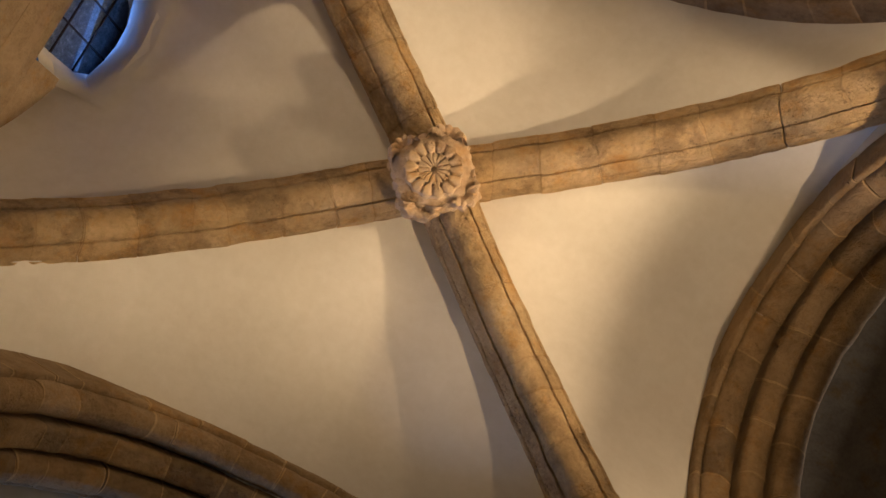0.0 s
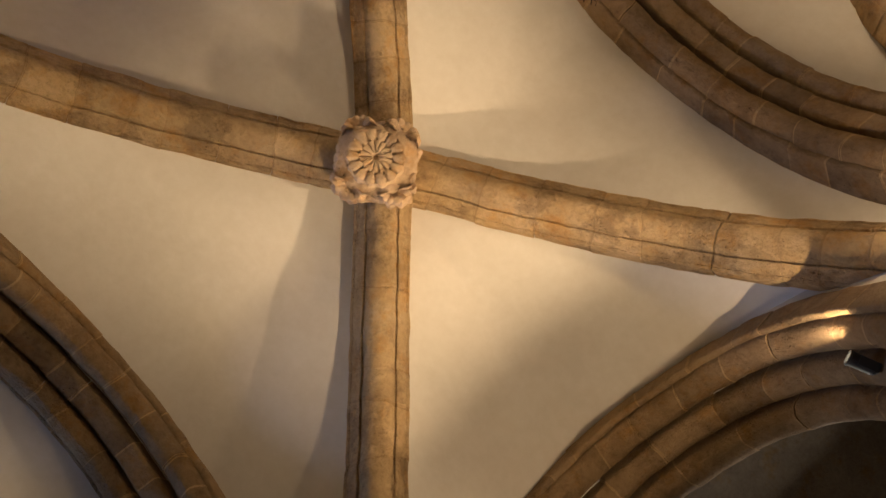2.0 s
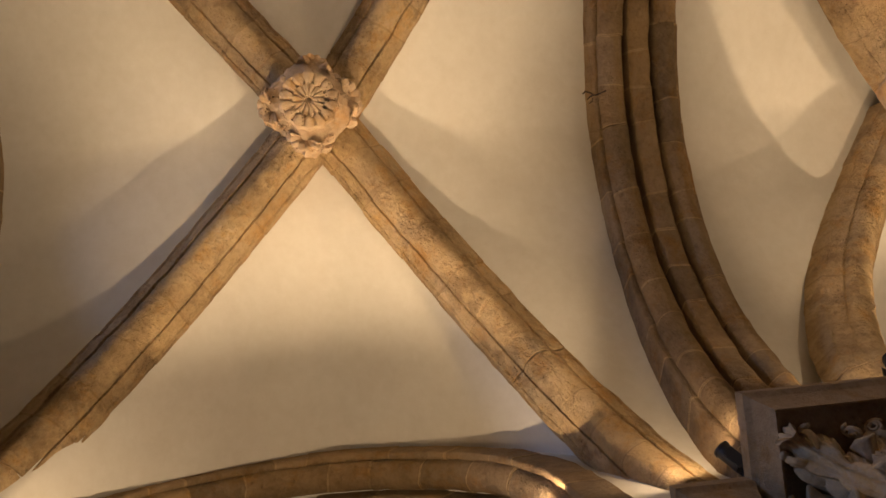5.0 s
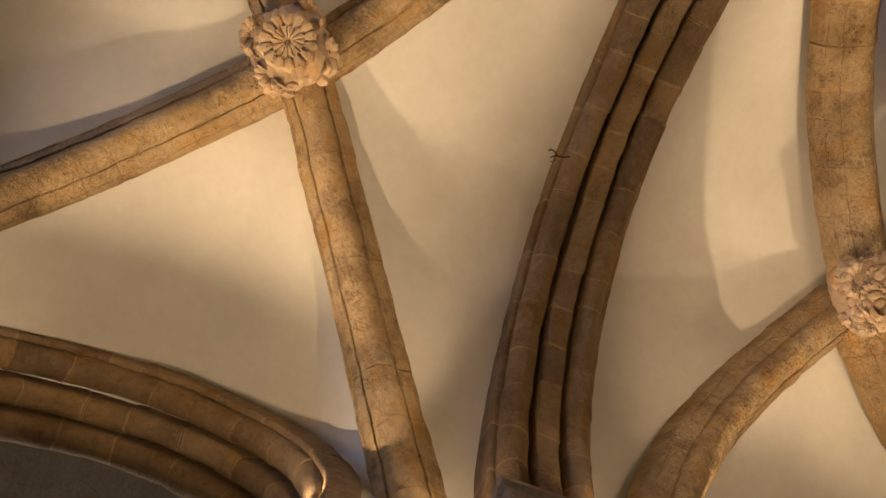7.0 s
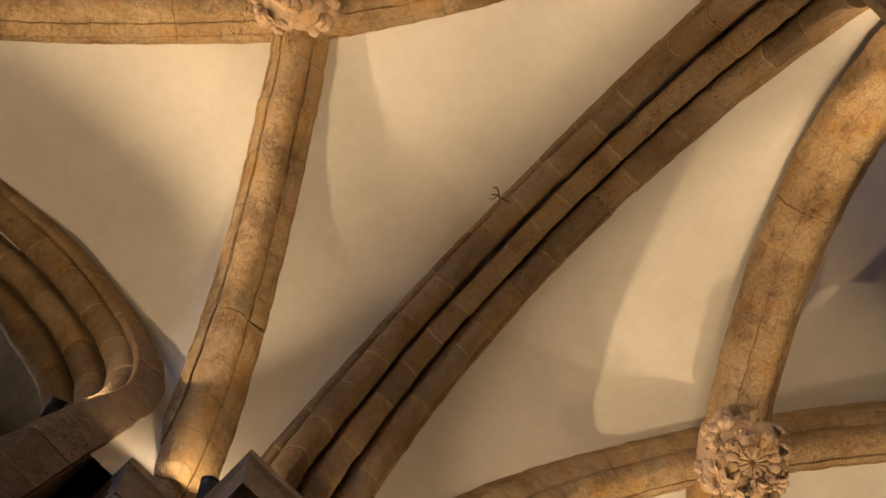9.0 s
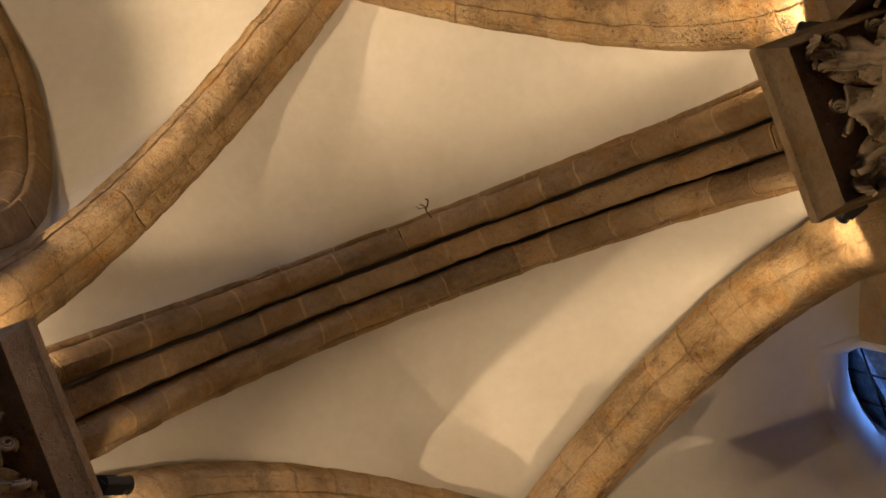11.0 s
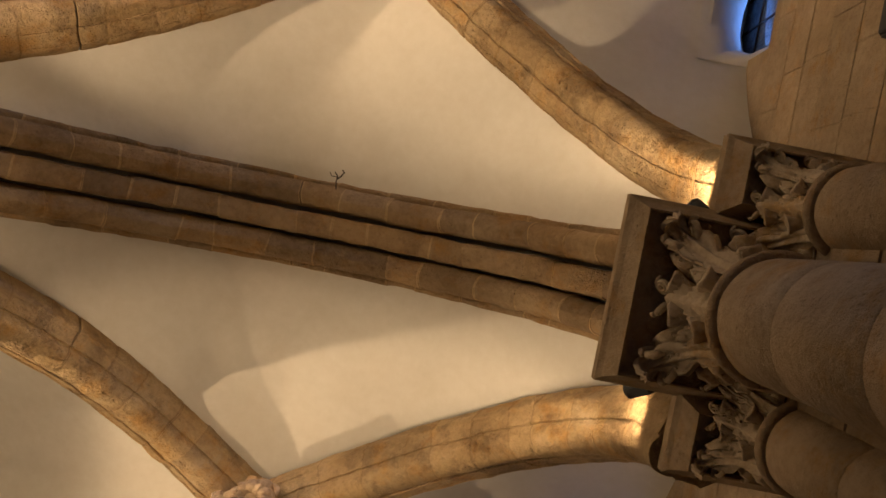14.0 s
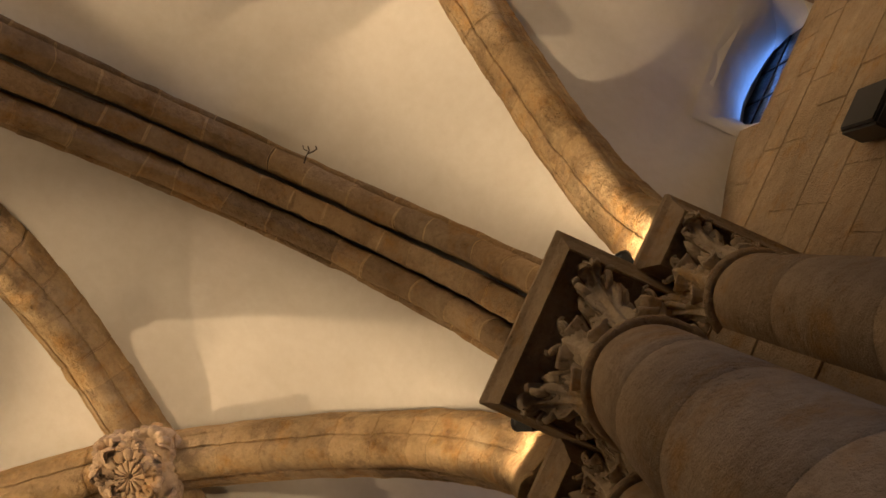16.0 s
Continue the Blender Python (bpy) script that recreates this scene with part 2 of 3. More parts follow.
def window(number, y0):
    """A deep plastered well that rises from the web to a small leaded window in the outer wall."""
    root = tagged(new("window_%d" % number), "small old leaded window in a splayed plaster well", "window", kind="structure")
    rim = [(-2.7, WIN_W + 0.05), (-2.55, WIN_W + 0.05), (-2.35, WIN_W + 0.05), (WIN_X + 0.06, WIN_W + 0.05), (WIN_X + 0.05, 0.25), (WIN_X + 0.06, 0.0), (WIN_X + 0.05, -0.25),
           (WIN_X + 0.06, -WIN_W - 0.05), (-2.35, -WIN_W - 0.05), (-2.55, -WIN_W - 0.05), (-2.7, -WIN_W - 0.05)]
    top = [(0.36, 6.0), (0.37, 6.5), (0.36, 6.85), (0.30, 7.05), (0.16, 7.14), (0.0, 7.18), (-0.16, 7.14), (-0.30, 7.05), (-0.36, 6.85), (-0.37, 6.5), (-0.36, 6.0)]
    steps = 8
    verts, faces = [], []
    n = len(rim)
    for s in range(steps + 1):
        f = s / steps
        g, f = f ** 1.5, f ** 0.7
        for (x, y), (yy, zz) in zip(rim, top):
            z = web_height(x, y) - 0.006
            verts.append(wobble((x + (-2.68 - x) * f, y0 + y + (yy - y) * f, z + (zz - z) * g), 0.02 * f, 4))
    for s in range(steps):
        for j in range(n - 1):
            a = s * n + j
            faces.append((a, a + 1, a + n + 1, a + n))
    well = mesh_ob("well", verts, faces, PLASTER, root, True)
    bm = bmesh.new()
    box(bm, (-2.72, y0 - 0.39, 6.21), (-2.7, y0 + 0.39, 7.2))
    pane = part("pane", bm, GLASS, root, "cloudy blue-grey glass pane")
    pane.visible_shadow = False
    for yy in (-0.13, 0.13):
        bm = bmesh.new()
        box(bm, (-2.698, y0 + yy - 0.006, 6.21), (-2.685, y0 + yy + 0.006, 7.18))
        part("lead_bar", bm, IRON, root)
    for zz in (6.5, 6.85):
        bm = bmesh.new()
        box(bm, (-2.696, y0 - 0.37, zz - 0.006), (-2.683, y0 + 0.37, zz + 0.006))
        part("lead_bar", bm, IRON, root)
    return root


for i, y0 in enumerate(BAYS):
    window(i + 1, y0)

# ---- diagonal ribs ----
RIB_B = 1.72              # height of the bosses over the springing
# each rib: crown (x, y), foot (x, y), rise; along y from the bay's centre
RIBS = {0.0: ((0.052, -0.067, -1.914, -1.526, 1.734), (0.0, -0.036, 2.32, -1.61, 1.775), (0.01, -0.031, -2.019, 1.69, 1.724), (0.135, 0.035, 2.37, 1.97, 1.75)),
        -BAY: ((0.2, 0.12, -1.95, -1.54, 1.6), (0.2, 0.12, 2.2, -1.50, 1.68), (0.228, 0.103, -1.814, 1.428, 1.532), (0.269, 0.125, 2.001, 1.446, 1.737)),
        BAY: ((0.1, 0.0, -1.95, -1.54, 1.73), (0.1, 0.0, 2.29, -1.50, 1.8), (0.1, 0.0, -1.95, 1.60, 1.73), (0.1, 0.0, 2.29, 1.60, 1.8))}


def rib(y0, crown_x, crown_y, foot_x, foot_y, rise):
    crown = Vector((crown_x, y0 + crown_y, Z0))
    end = Vector((foot_x - crown_x, foot_y - crown_y, 0))
    a = end.length
    d = end.normalized()
    across = Vector((-d.y, d.x, 0))

    def path(t):
        th = t * math.pi / 2
        s, h = a * math.sin(th), rise * math.cos(th)
        down = -Vector((d.x * s / a / a, d.y * s / a / a, h / rise / rise)).normalized()
        return crown + Vector((d.x * s, d.y * s, h)), across, down

    root = tagged(new("vault_rib"), "weathered sandstone diagonal vault rib with roll moulding", "vault rib", "diagonal ribs of the vault")
    voussoirs(root, RIB_SECTION, path, cut_points(0.012, 0.999, 13, 0.28), STONE)
    return root


for y0 in BAYS:
    for row in RIBS[y0]:
        rib(y0, *row)

# ---- arches ----
def arch(name, label, orders, centre, along, side, n, leg=0.0):
    """orders: (offset to the side, width, soffit radius, depth, stilt): a round arch on upright legs of that height."""
    root = tagged(new(name), label, "arch", "arches of the aisle")
    for off, width, rad, depth, stilt, round_ in orders:
        half = math.pi * rad / 2
        over = 1 + leg / (half + stilt)

        def path(t, off=off, rad=rad, stilt=stilt, half=half):
            s = t * (half + stilt)
            if abs(s) > half:
                sg = 1 if s > 0 else -1
                out = along * sg
                return centre + side * off + out * rad + Vector((0, 0, stilt - (abs(s) - half))), side, -out
            th = s / rad
            out = along * math.sin(th) + Vector((0, 0, math.cos(th)))
            return centre + side * off + Vector((0, 0, stilt)) + out * rad, side, -out
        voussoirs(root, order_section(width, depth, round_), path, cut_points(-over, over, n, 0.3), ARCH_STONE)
    return root


def triple(rad, stilt):
    return ((-0.183, 0.168, rad + 0.005, 0.4, stilt, 0.085), (0.0, 0.148, rad + 0.02, 0.4, stilt, 0.03), (0.183, 0.168, rad + 0.005, 0.4, stilt, 0.085),
            (-0.279, 0.05, rad + 0.11, 0.3, stilt, 0.02), (0.279, 0.05, rad + 0.11, 0.3, stilt, 0.02))


SOUTH, NORTH = -2.208, 2.32   # lines of the transverse arches
UX, UY = Vector((1, 0, 0)), Vector((0, 1, 0))
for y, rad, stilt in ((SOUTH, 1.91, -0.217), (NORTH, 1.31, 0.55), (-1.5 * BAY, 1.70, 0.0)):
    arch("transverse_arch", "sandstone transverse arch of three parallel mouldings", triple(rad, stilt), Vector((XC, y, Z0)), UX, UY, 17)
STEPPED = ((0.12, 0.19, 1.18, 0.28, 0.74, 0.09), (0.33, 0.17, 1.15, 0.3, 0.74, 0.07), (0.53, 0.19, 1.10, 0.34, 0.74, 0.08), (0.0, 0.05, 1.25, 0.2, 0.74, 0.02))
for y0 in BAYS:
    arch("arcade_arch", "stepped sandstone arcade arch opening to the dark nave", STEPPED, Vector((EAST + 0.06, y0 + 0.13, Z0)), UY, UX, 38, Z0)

# ---- boss ----
def lump(bm, at, size, stretch=(1, 1, 1), rough=0.25, sub=2):
    r = bmesh.ops.create_icosphere(bm, subdivisions=sub, radius=1.0)
    for v in r["verts"]:
        k = 1 + rough * noise.noise(v.co * 2.3 + Vector(at) * 7)
        v.co = Vector(at) + Vector((v.co.x * stretch[0], v.co.y * stretch[1], v.co.z * stretch[2])) * size * k


def fan(bm, at, r, turn, tip):
    """A ribbed scallop leaf: spreads from its root, ribs ending in drilled notches, rim folded back."""
    n, m = 45, 8
    turned = pose(*at, 0, 0, turn) @ pose(0, 0, 0, 0, tip, 0)
    rows = []
    for lift in (0.0, 0.02):
        for j in range(m + 1):
            f = j / m
            row = []
            for i in range(n):
                a = radians(-95 + 190 * i / (n - 1))
                rib_ = abs(math.cos(a * 5.5))
                rad = r * (0.12 + 0.88 * f) * (1 - 0.13 * (1 - rib_) * f)
                z = -0.045 * math.sin(math.pi * min(1, f * 0.75)) - 0.016 * rib_ * f + lift + 0.035 * max(0, f - 0.75) * 4
                row.append(bm.verts.new(turned @ wobble((rad * math.cos(a) * 0.8, rad * math.sin(a), z), 0.006, 16)))
            rows.append(row)
    for k in (0, m + 1):
        for a, b in zip(rows[k:k + m], rows[k + 1:k + m + 1]):
            for i in range(n - 1):
                bm.faces.new((a[i], a[i + 1], b[i + 1], b[i]))
    for a, b in ((rows[m], rows[2 * m + 1]), (rows[0], rows[m + 1])):
        for i in range(n - 1):
            bm.faces.new((a[i], a[i + 1], b[i + 1], b[i]))


def boss(cx, cy, cz, turn=0.0, shaggy=False):
    root = tagged(new("roof_boss"), "carved square stone roof boss with a flat drilled rosette", "roof boss", "bosses of the vault")
    root.matrix_world = pose(cx, cy, cz, 0, 0, turn)
    # rounded square block whose corners point into the cells
    bm = lathe([(0.12, 0.25), (0.22, 0.22), (0.245, 0.12), (0.262, 0.0), (0.25, -0.065), (0.19, -0.1), (0.05, -0.105)], 56)
    for v in bm.verts:
        a = math.atan2(v.co.y, v.co.x)
        sq = (abs(math.cos(a - math.pi / 4)) ** 5 + abs(math.sin(a - math.pi / 4)) ** 5) ** -0.2
        k = sq * (0.96 + 0.06 * noise.noise(v.co * 7) + 0.025 * noise.noise(v.co * 21))
        v.co.x *= k
        v.co.y *= k
    part("block", bm, BOSS_STONE, root)
    # corner leaves: ribbed shells with small curled tips, each a little different
    for q in range(4):
        a = radians(90 * q)
        c = Vector((math.cos(a), math.sin(a), 0))
        t = Vector((-math.sin(a), math.cos(a), 0))
        bm = bmesh.new()
        lump(bm, c * 0.255 + Vector((0, 0, -0.005)), 0.075, (0.9, 0.9, 0.8), 0.45)
        for k in range(9):
            w = -0.1 + 0.025 * k
            lump(bm, c * (0.285 - abs(w) * 0.75) + t * w + Vector((0, 0, -0.035 + 0.01 * (k % 2))), 0.021, (1.1, 0.75, 1.5), 0.4, 1)
        for sgn in (-1, 1):
            lump(bm, c * 0.19 + t * (0.105 * sgn) + Vector((0, 0, -0.035)), 0.05, (0.9, 0.9, 0.75), 0.5)
            lump(bm, c * 0.24 + t * (0.075 * sgn) + Vector((0, 0, 0.06)), 0.05, (0.9, 0.9, 1.1), 0.5)
        fan(bm, c * 0.21 + t * 0.03 * (-1) ** q + Vector((0, 0, -0.075)), 0.11 + 0.02 * (q % 2), 90 * q + 20 * (-1) ** q, -22)
        part("leaf_corner", bm, BOSS_STONE, root)
    for q in range(4):
        a = radians(90 * q + 45)
        bm = bmesh.new()
        lump(bm, (0.2 * math.cos(a), 0.2 * math.sin(a), -0.035), 0.055, (1.0, 1.0, 0.7), 0.6)
        lump(bm, (0.21 * math.cos(a + 0.25), 0.21 * math.sin(a + 0.25), 0.02), 0.05, (1, 1, 1.0), 0.5)
        part("leaf_side", bm, BOSS_STONE, root, "pink-tinged worn leaf")
    # the bosses of the neighbouring bays are overgrown with scallop leaves
    if shaggy:
        for q in range(7):
            a = radians(51.4 * q + random.uniform(-12, 12))
            bm = bmesh.new()
            d = random.uniform(0.1, 0.19)
            fan(bm, Vector((d * math.cos(a), d * math.sin(a), -0.15 + 0.03 * (q % 3))), random.uniform(0.09, 0.125), math.degrees(a) + random.uniform(-40, 40), random.uniform(-55, -15))
            part("leaf_side", bm, BOSS_STONE, root)
    # rosette: a flat disc cut with two rings of radial petals and a drilled eye
    na, nr = 112, 16
    verts, faces = [], []
    for j in range(nr + 1):
        f = j / nr
        r = 0.006 + 0.184 * f
        for i in range(na):
            a = 2 * math.pi * i / na
            outer = 0.5 + 0.5 * math.cos(14 * a)
            inner = 0.5 + 0.5 * math.cos(14 * a + 2.6 + 0.5 * math.sin(3 * a))
            if f > 0.9:
                h = 0.125 - 0.05 * ((f - 0.9) / 0.1) ** 2
            elif f > 0.5:
                h = 0.128 - 0.016 * (1 - outer) ** 6 - 0.018 * math.exp(-((f - 0.56) / 0.04) ** 2) * (1 - outer) ** 2 - 0.006 * (abs(f - 0.7) / 0.2) ** 2
            elif f > 0.12:
                h = 0.124 - 0.014 * (1 - inner) ** 6 - 0.004 * (abs(f - 0.32) / 0.2) ** 2
            else:
                h = 0.10
            rr = r * (1 + (0.035 * math.cos(14 * a) if f > 0.85 else 0))
            verts.append(wobble((rr * math.cos(a), rr * math.sin(a), -h - 0.045), 0.006, 25))
    for j in range(nr):
        for i in range(na):
            b2 = (i + 1) % na
            faces.append((j * na + i, j * na + b2, (j + 1) * na + b2, (j + 1) * na + i))
    faces.append(tuple(range(na)))
    for c in root.children:
        c.scale = (1.0, 1.0, 1.05) if c.name.startswith("block") else (1.05, 1.05, 1.08)
    ob = mesh_ob("rosette", verts, faces, ROSETTE, root, True)
    for v in ob.data.vertices:
        if v.co.z > -0.135:
            v.co.z = -0.06
    return root


boss(0.025, 0.0, Z0 + RIB_B, 3)
boss(0.18, 0.15 - BAY, Z0 + 1.58, 10, True)
boss(0.1, BAY, Z0 + RIB_B, 17, True)


# ---- piers ----
def leaf_mesh(reach, height, width, lobes, curl):
    """A carved leaf that climbs the bell, spreads outwards and curls over at its tip: base at the origin, growing along +x and +z."""
    n, m = 26, 10
    pts, ang = [Vector((0, 0))], []
    for k in range(n):
        t = k / (n - 1)
        th = 80 - 55 * (t / 0.7) if t < 0.7 else 25 - (25 + curl) * ((t - 0.7) / 0.3)
        step = 1.0 if t < 0.7 else 0.5
        pts.append(pts[-1] + Vector((math.cos(radians(th)), math.sin(radians(th)))) * step)
        ang.append(th)
    mx, mz = max(p.x for p in pts), max(p.y for p in pts)
    verts, faces = [], []
    for side in (0, 1):
        for k in range(n):
            t = k / (n - 1)
            p = Vector((pts[k].x / mx * reach, pts[k].y / mz * height))
            nrm = Vector((math.sin(radians(ang[k])), -math.cos(radians(ang[k]))))
            lobe = abs(math.sin(lobes * math.pi * t)) ** 0.6
            w = width * (0.55 + 0.6 * math.sin(math.pi * min(1, t * 0.9 + 0.1))) * (0.42 + 0.66 * lobe)
            for j in range(m + 1):
                s = -1 + 2 * j / m
                # ribbed face: a raised mid vein, side veins, rolled rim with drilled eyes between the lobes
                relief = 0.012 * math.exp(-(s / 0.16) ** 2) + 0.007 * math.cos(s * 9.4) + 0.012 * abs(s) ** 3
                relief -= 0.03 * (1 - lobe) * abs(s) ** 1.2 + 0.022 * side
                verts.append((p.x + nrm.x * relief, s * w, p.y + nrm.y * relief))
    c = m + 1
    for side in (0, 1):
        o = side * n * c
        for k in range(n - 1):
            for j in range(m):
                a = o + k * c + j
                faces.append((a, a + 1, a + c + 1, a + c) if side else (a, a + c, a + c + 1, a + 1))
    o = n * c
    for k in range(n - 1):
        for j in (0, m):
            a = k * c + j
            faces.append((a, a + c, o + a + c, o + a))
    for j in range(m):
        for k in (0, n - 1):
            a = k * c + j
            faces.append((a, a + 1, o + a + 1, o + a))
    me = bpy.data.meshes.new("leaf")
    me.from_pydata(verts, [], faces)
    me.materials.append(CARVED)
    me.polygons.foreach_set("use_smooth", [True] * len(me.polygons))
    me.update()
    return me


def scroll_mesh(r):
    """A drilled volute: a tapering tube wound into a spiral."""
    bm = bmesh.new()
    rings = []
    for k in range(30):
        t = k / 29
        a = t * 4.2 * math.pi
        rad = r * (1 - 0.72 * t)
        thick = r * 0.24 * (1 - 0.4 * t)
        cx, cz = rad * math.cos(a), rad * math.sin(a)
        rings.append([bm.verts.new(((rad + thick * math.cos(b)) * math.cos(a), thick * 1.5 * math.sin(b) - 0.4 * r * t, (rad + thick * math.cos(b)) * math.sin(a))) for b in [2 * math.pi * i / 7 for i in range(7)]])
    for a, b in zip(rings, rings[1:]):
        for i in range(7):
            j = (i + 1) % 7
            bm.faces.new((a[i], a[j], b[j], b[i]))
    bm.faces.new(rings[0])
    bm.faces.new(rings[-1][::-1])
    bmesh.ops.recalc_face_normals(bm, faces=bm.faces)
    me = bpy.data.meshes.new("scroll")
    bm.to_mesh(me)
    bm.free()
    me.materials.append(CARVED)
    me.polygons.foreach_set("use_smooth", [True] * len(me.polygons))
    return me


def cup_mesh(r):
    """A ribbed bud with a drilled hollow end, opening along +z."""
    bm = lathe([(r * 0.5, -r * 1.6), (r * 0.62, -r * 0.8), (r * 0.95, -r * 0.1), (r * 1.0, r * 0.12), (r * 0.86, r * 0.24), (r * 0.66, r * 0.16), (r * 0.56, -r * 0.3), (r * 0.3, -r * 0.6)], 20)
    for v in bm.verts:
        k = 1 + 0.1 * math.cos(7 * math.atan2(v.co.y, v.co.x))
        v.co.x, v.co.y = v.co.x * k, v.co.y * k
        v.co = wobble(v.co, r * 0.2, 18)
    bmesh.ops.recalc_face_normals(bm, faces=bm.faces)
    me = bpy.data.meshes.new("bud")
    bm.to_mesh(me)
    bm.free()
    me.materials.append(CARVED)
    me.polygons.foreach_set("use_smooth", [True] * len(me.polygons))
    return me


def child(name, me, parent, m):
    ob = new(name, me)
    ob.parent = parent
    ob.matrix_basis = m
    return ob


def abacus(parent, lo, hi):
    """A slab with an upright band and a hollow chamfer down to a sunk underside."""
    x0, y0, x1, y1 = lo[0], lo[1], hi[0], hi[1]
    verts, faces = [], []
    levels = ((0.012, Z0), (0.0, Z0 - 0.008), (0.0, Z0 - 0.075), (0.009, Z0 - 0.085), (0.022, Z0 - 0.10), (0.034, Z0 - 0.14), (0.052, Z0 - 0.2), (0.058, Z0 - 0.225), (0.066, Z0 - 0.225), (0.068, Z0 - 0.17))
    for inset, z in levels:
        for x, y in ((x0 + inset, y0 + inset), (x1 - inset, y0 + inset), (x1 - inset, y1 - inset), (x0 + inset, y1 - inset)):
            verts.append((x, y, z))
    for k in range(len(levels) - 1):
        for j in range(4):
            a, b = 4 * k + j, 4 * k + (j + 1) % 4
            faces.append((a, b, b + 4, a + 4))
    faces.append((3, 2, 1, 0))
    e = 4 * (len(levels) - 1)
    faces.append((e, e + 1, e + 2, e + 3))
    return mesh_ob("abacus", verts, faces, PIER_STONE, parent)


LEAVES = {}


def smooth(e0, e1, x):
    t = max(0.0, min(1.0, (x - e0) / (e1 - e0)))
    return t * t * (3 - 2 * t)


def bell_mesh(half, r, h):
    """The bell of a capital, cut into eight lobed leaves with ribs, serrated veins and drilled eyes."""
    na, nv = 208, 46
    verts, faces = [], []
    for j in range(nv + 1):
        v = j / nv
        for i in range(na):
            th = 2 * math.pi * i / na
            corner = 0.5 + 0.5 * math.cos(4 * th + math.pi)
            base = r - 0.018 + (half * 0.66 - r) * v ** 2.6
            best = -0.03 * smooth(0.0, 0.12, v)
            for k in range(8):
                d = (th - math.pi / 4 * k + math.pi) % (2 * math.pi) - math.pi
                d *= base
                odd = k % 2
                top = 1.0 if odd else 0.86
                if abs(d) > half * 0.6 or v > top:
                    continue
                u = v / top
                lobe = abs(math.sin(4 * math.pi * u + 0.4))
                w = half * (0.27 if odd else 0.22) * (0.5 + 0.55 * math.sin(math.pi * (0.12 + 0.8 * u))) * (0.5 + 0.5 * lobe ** 0.7)
                inside = smooth(-0.008, 0.010, w - abs(d))
                q = abs(d) / max(w, 1e-4)
                rel = 0.012 + 0.014 * (1 - q) + 0.010 * math.exp(-(d / 0.011) ** 2)
                rel += 0.006 * math.sin(2 * math.pi * 8 * (u - 0.45 * q)) * smooth(0.15, 0.4, q)
                rel -= 0.03 * math.exp(-(((q - 0.72) / 0.22) ** 2)) * (1 - lobe) ** 2
                lean = (half * (1.12 if odd else 0.84) - base) * smooth(0.45, 1.0, u) * 0.8
                tip = -0.05 * smooth(0.93, 1.0, u)
                best = max(best, inside * (rel + lean + tip + 0.03) - 0.03)
            rad = base + best + 0.004 * noise.noise(Vector((th * 6, v * 9, half * 10)))
            verts.append((rad * math.cos(th), rad * math.sin(th), v * h))
    for j in range(nv):
        for i in range(na):
            i2 = (i + 1) % na
            faces.append((j * na + i, j * na + i2, (j + 1) * na + i2, (j + 1) * na + i))
    me = bpy.data.meshes.new("foliage")
    me.from_pydata(verts, [], faces)
    me.materials.append(CARVED)
    me.polygons.foreach_set("use_smooth", [True] * len(me.polygons))
    me.update()
    return me


def capital(root, x, y, half, r, z_ring, lo, hi):
    """A leaf capital on a round shaft: ring, carved bell, curled leaf tips, corner volutes and abacus."""
    key = (half, r)
    h = Z0 - 0.18 - z_ring
    if key not in LEAVES:
        LEAVES[key] = (bell_mesh(half, r, h), leaf_mesh(half * 1.33 - r, h * 0.88, half * 0.17, 3, 150), cup_mesh(half * 0.15), scroll_mesh(half * 0.16), scroll_mesh(half * 0.11))
    foliage, tongue, bud, big, small = LEAVES[key]
    cap = part("capital", lathe([(r - 0.06, z_ring), (r - 0.06, Z0 - 0.1), (half * 0.7, Z0 - 0.1)], 24), PIER_STONE, root, "carved leaf capital under a moulded slab")
    cap.location = (x, y, 0)
    child("foliage", foliage, cap, pose(0, 0, z_ring))
    ring = [(r + 0.024 * math.cos(radians(a)), z_ring - 0.005 + 0.024 * math.sin(radians(a))) for a in range(-100, 101, 20)]
    part("neck_ring", lathe([(r - 0.03, z_ring - 0.035)] + ring + [(r - 0.03, z_ring + 0.025)], 36), PIER_STONE, cap)
    for k in range(8):
        a = 45 * k
        if k % 2:
            d = half * 1.15
            child("leaf", tongue, cap, pose(0, 0, z_ring + h * 0.06, 0, 0, a) @ pose(r - 0.005, 0, 0))
            for s in (-1, 1):
                child("scroll", big, cap, pose(d * math.cos(radians(a)), d * math.sin(radians(a)), Z0 - 0.245, 0, 0, a) @ pose(-0.03, half * 0.15 * s, 0.0, 0, 0, 25 * s))
        else:
            for s in (-1, 1):
                child("scroll", small, cap, pose(half * 0.96 * math.cos(radians(a)), half * 0.96 * math.sin(radians(a)), Z0 - 0.25, 0, 0, a) @ pose(-0.02, half * 0.14 * s, 0.0, 25, 0, 50 * s))
                child("bud", bud, cap, pose(0, 0, Z0 - 0.3 + 0.03 * s, 0, 0, a + 13 * s) @ pose(half * 0.82, 0, 0, 0, 62, 0))
                child("bud", bud, cap, pose(0, 0, z_ring + h * 0.3, 0, 0, a + 23 * s) @ pose(r + 0.02, 0, 0, 0, 75, 0))
    abacus(root, lo, hi)
    return cap


def shaft_drums(root, x, y, r, top, heights):
    z = 0.0
    for h in heights:
        z1 = min(top, z + h)
        b = lathe([(r - 0.003, z + 0.001), (r, z + 0.005), (r, z1 - 0.005), (r - 0.003, z1 - 0.001)], 40)
        for v in b.verts:
            v.co = wobble((v.co.x + x, v.co.y + y, v.co.z), 0.006, 5)
        part("drum", b, PIER_STONE, root)
        z = z1
        if z >= top:
            break


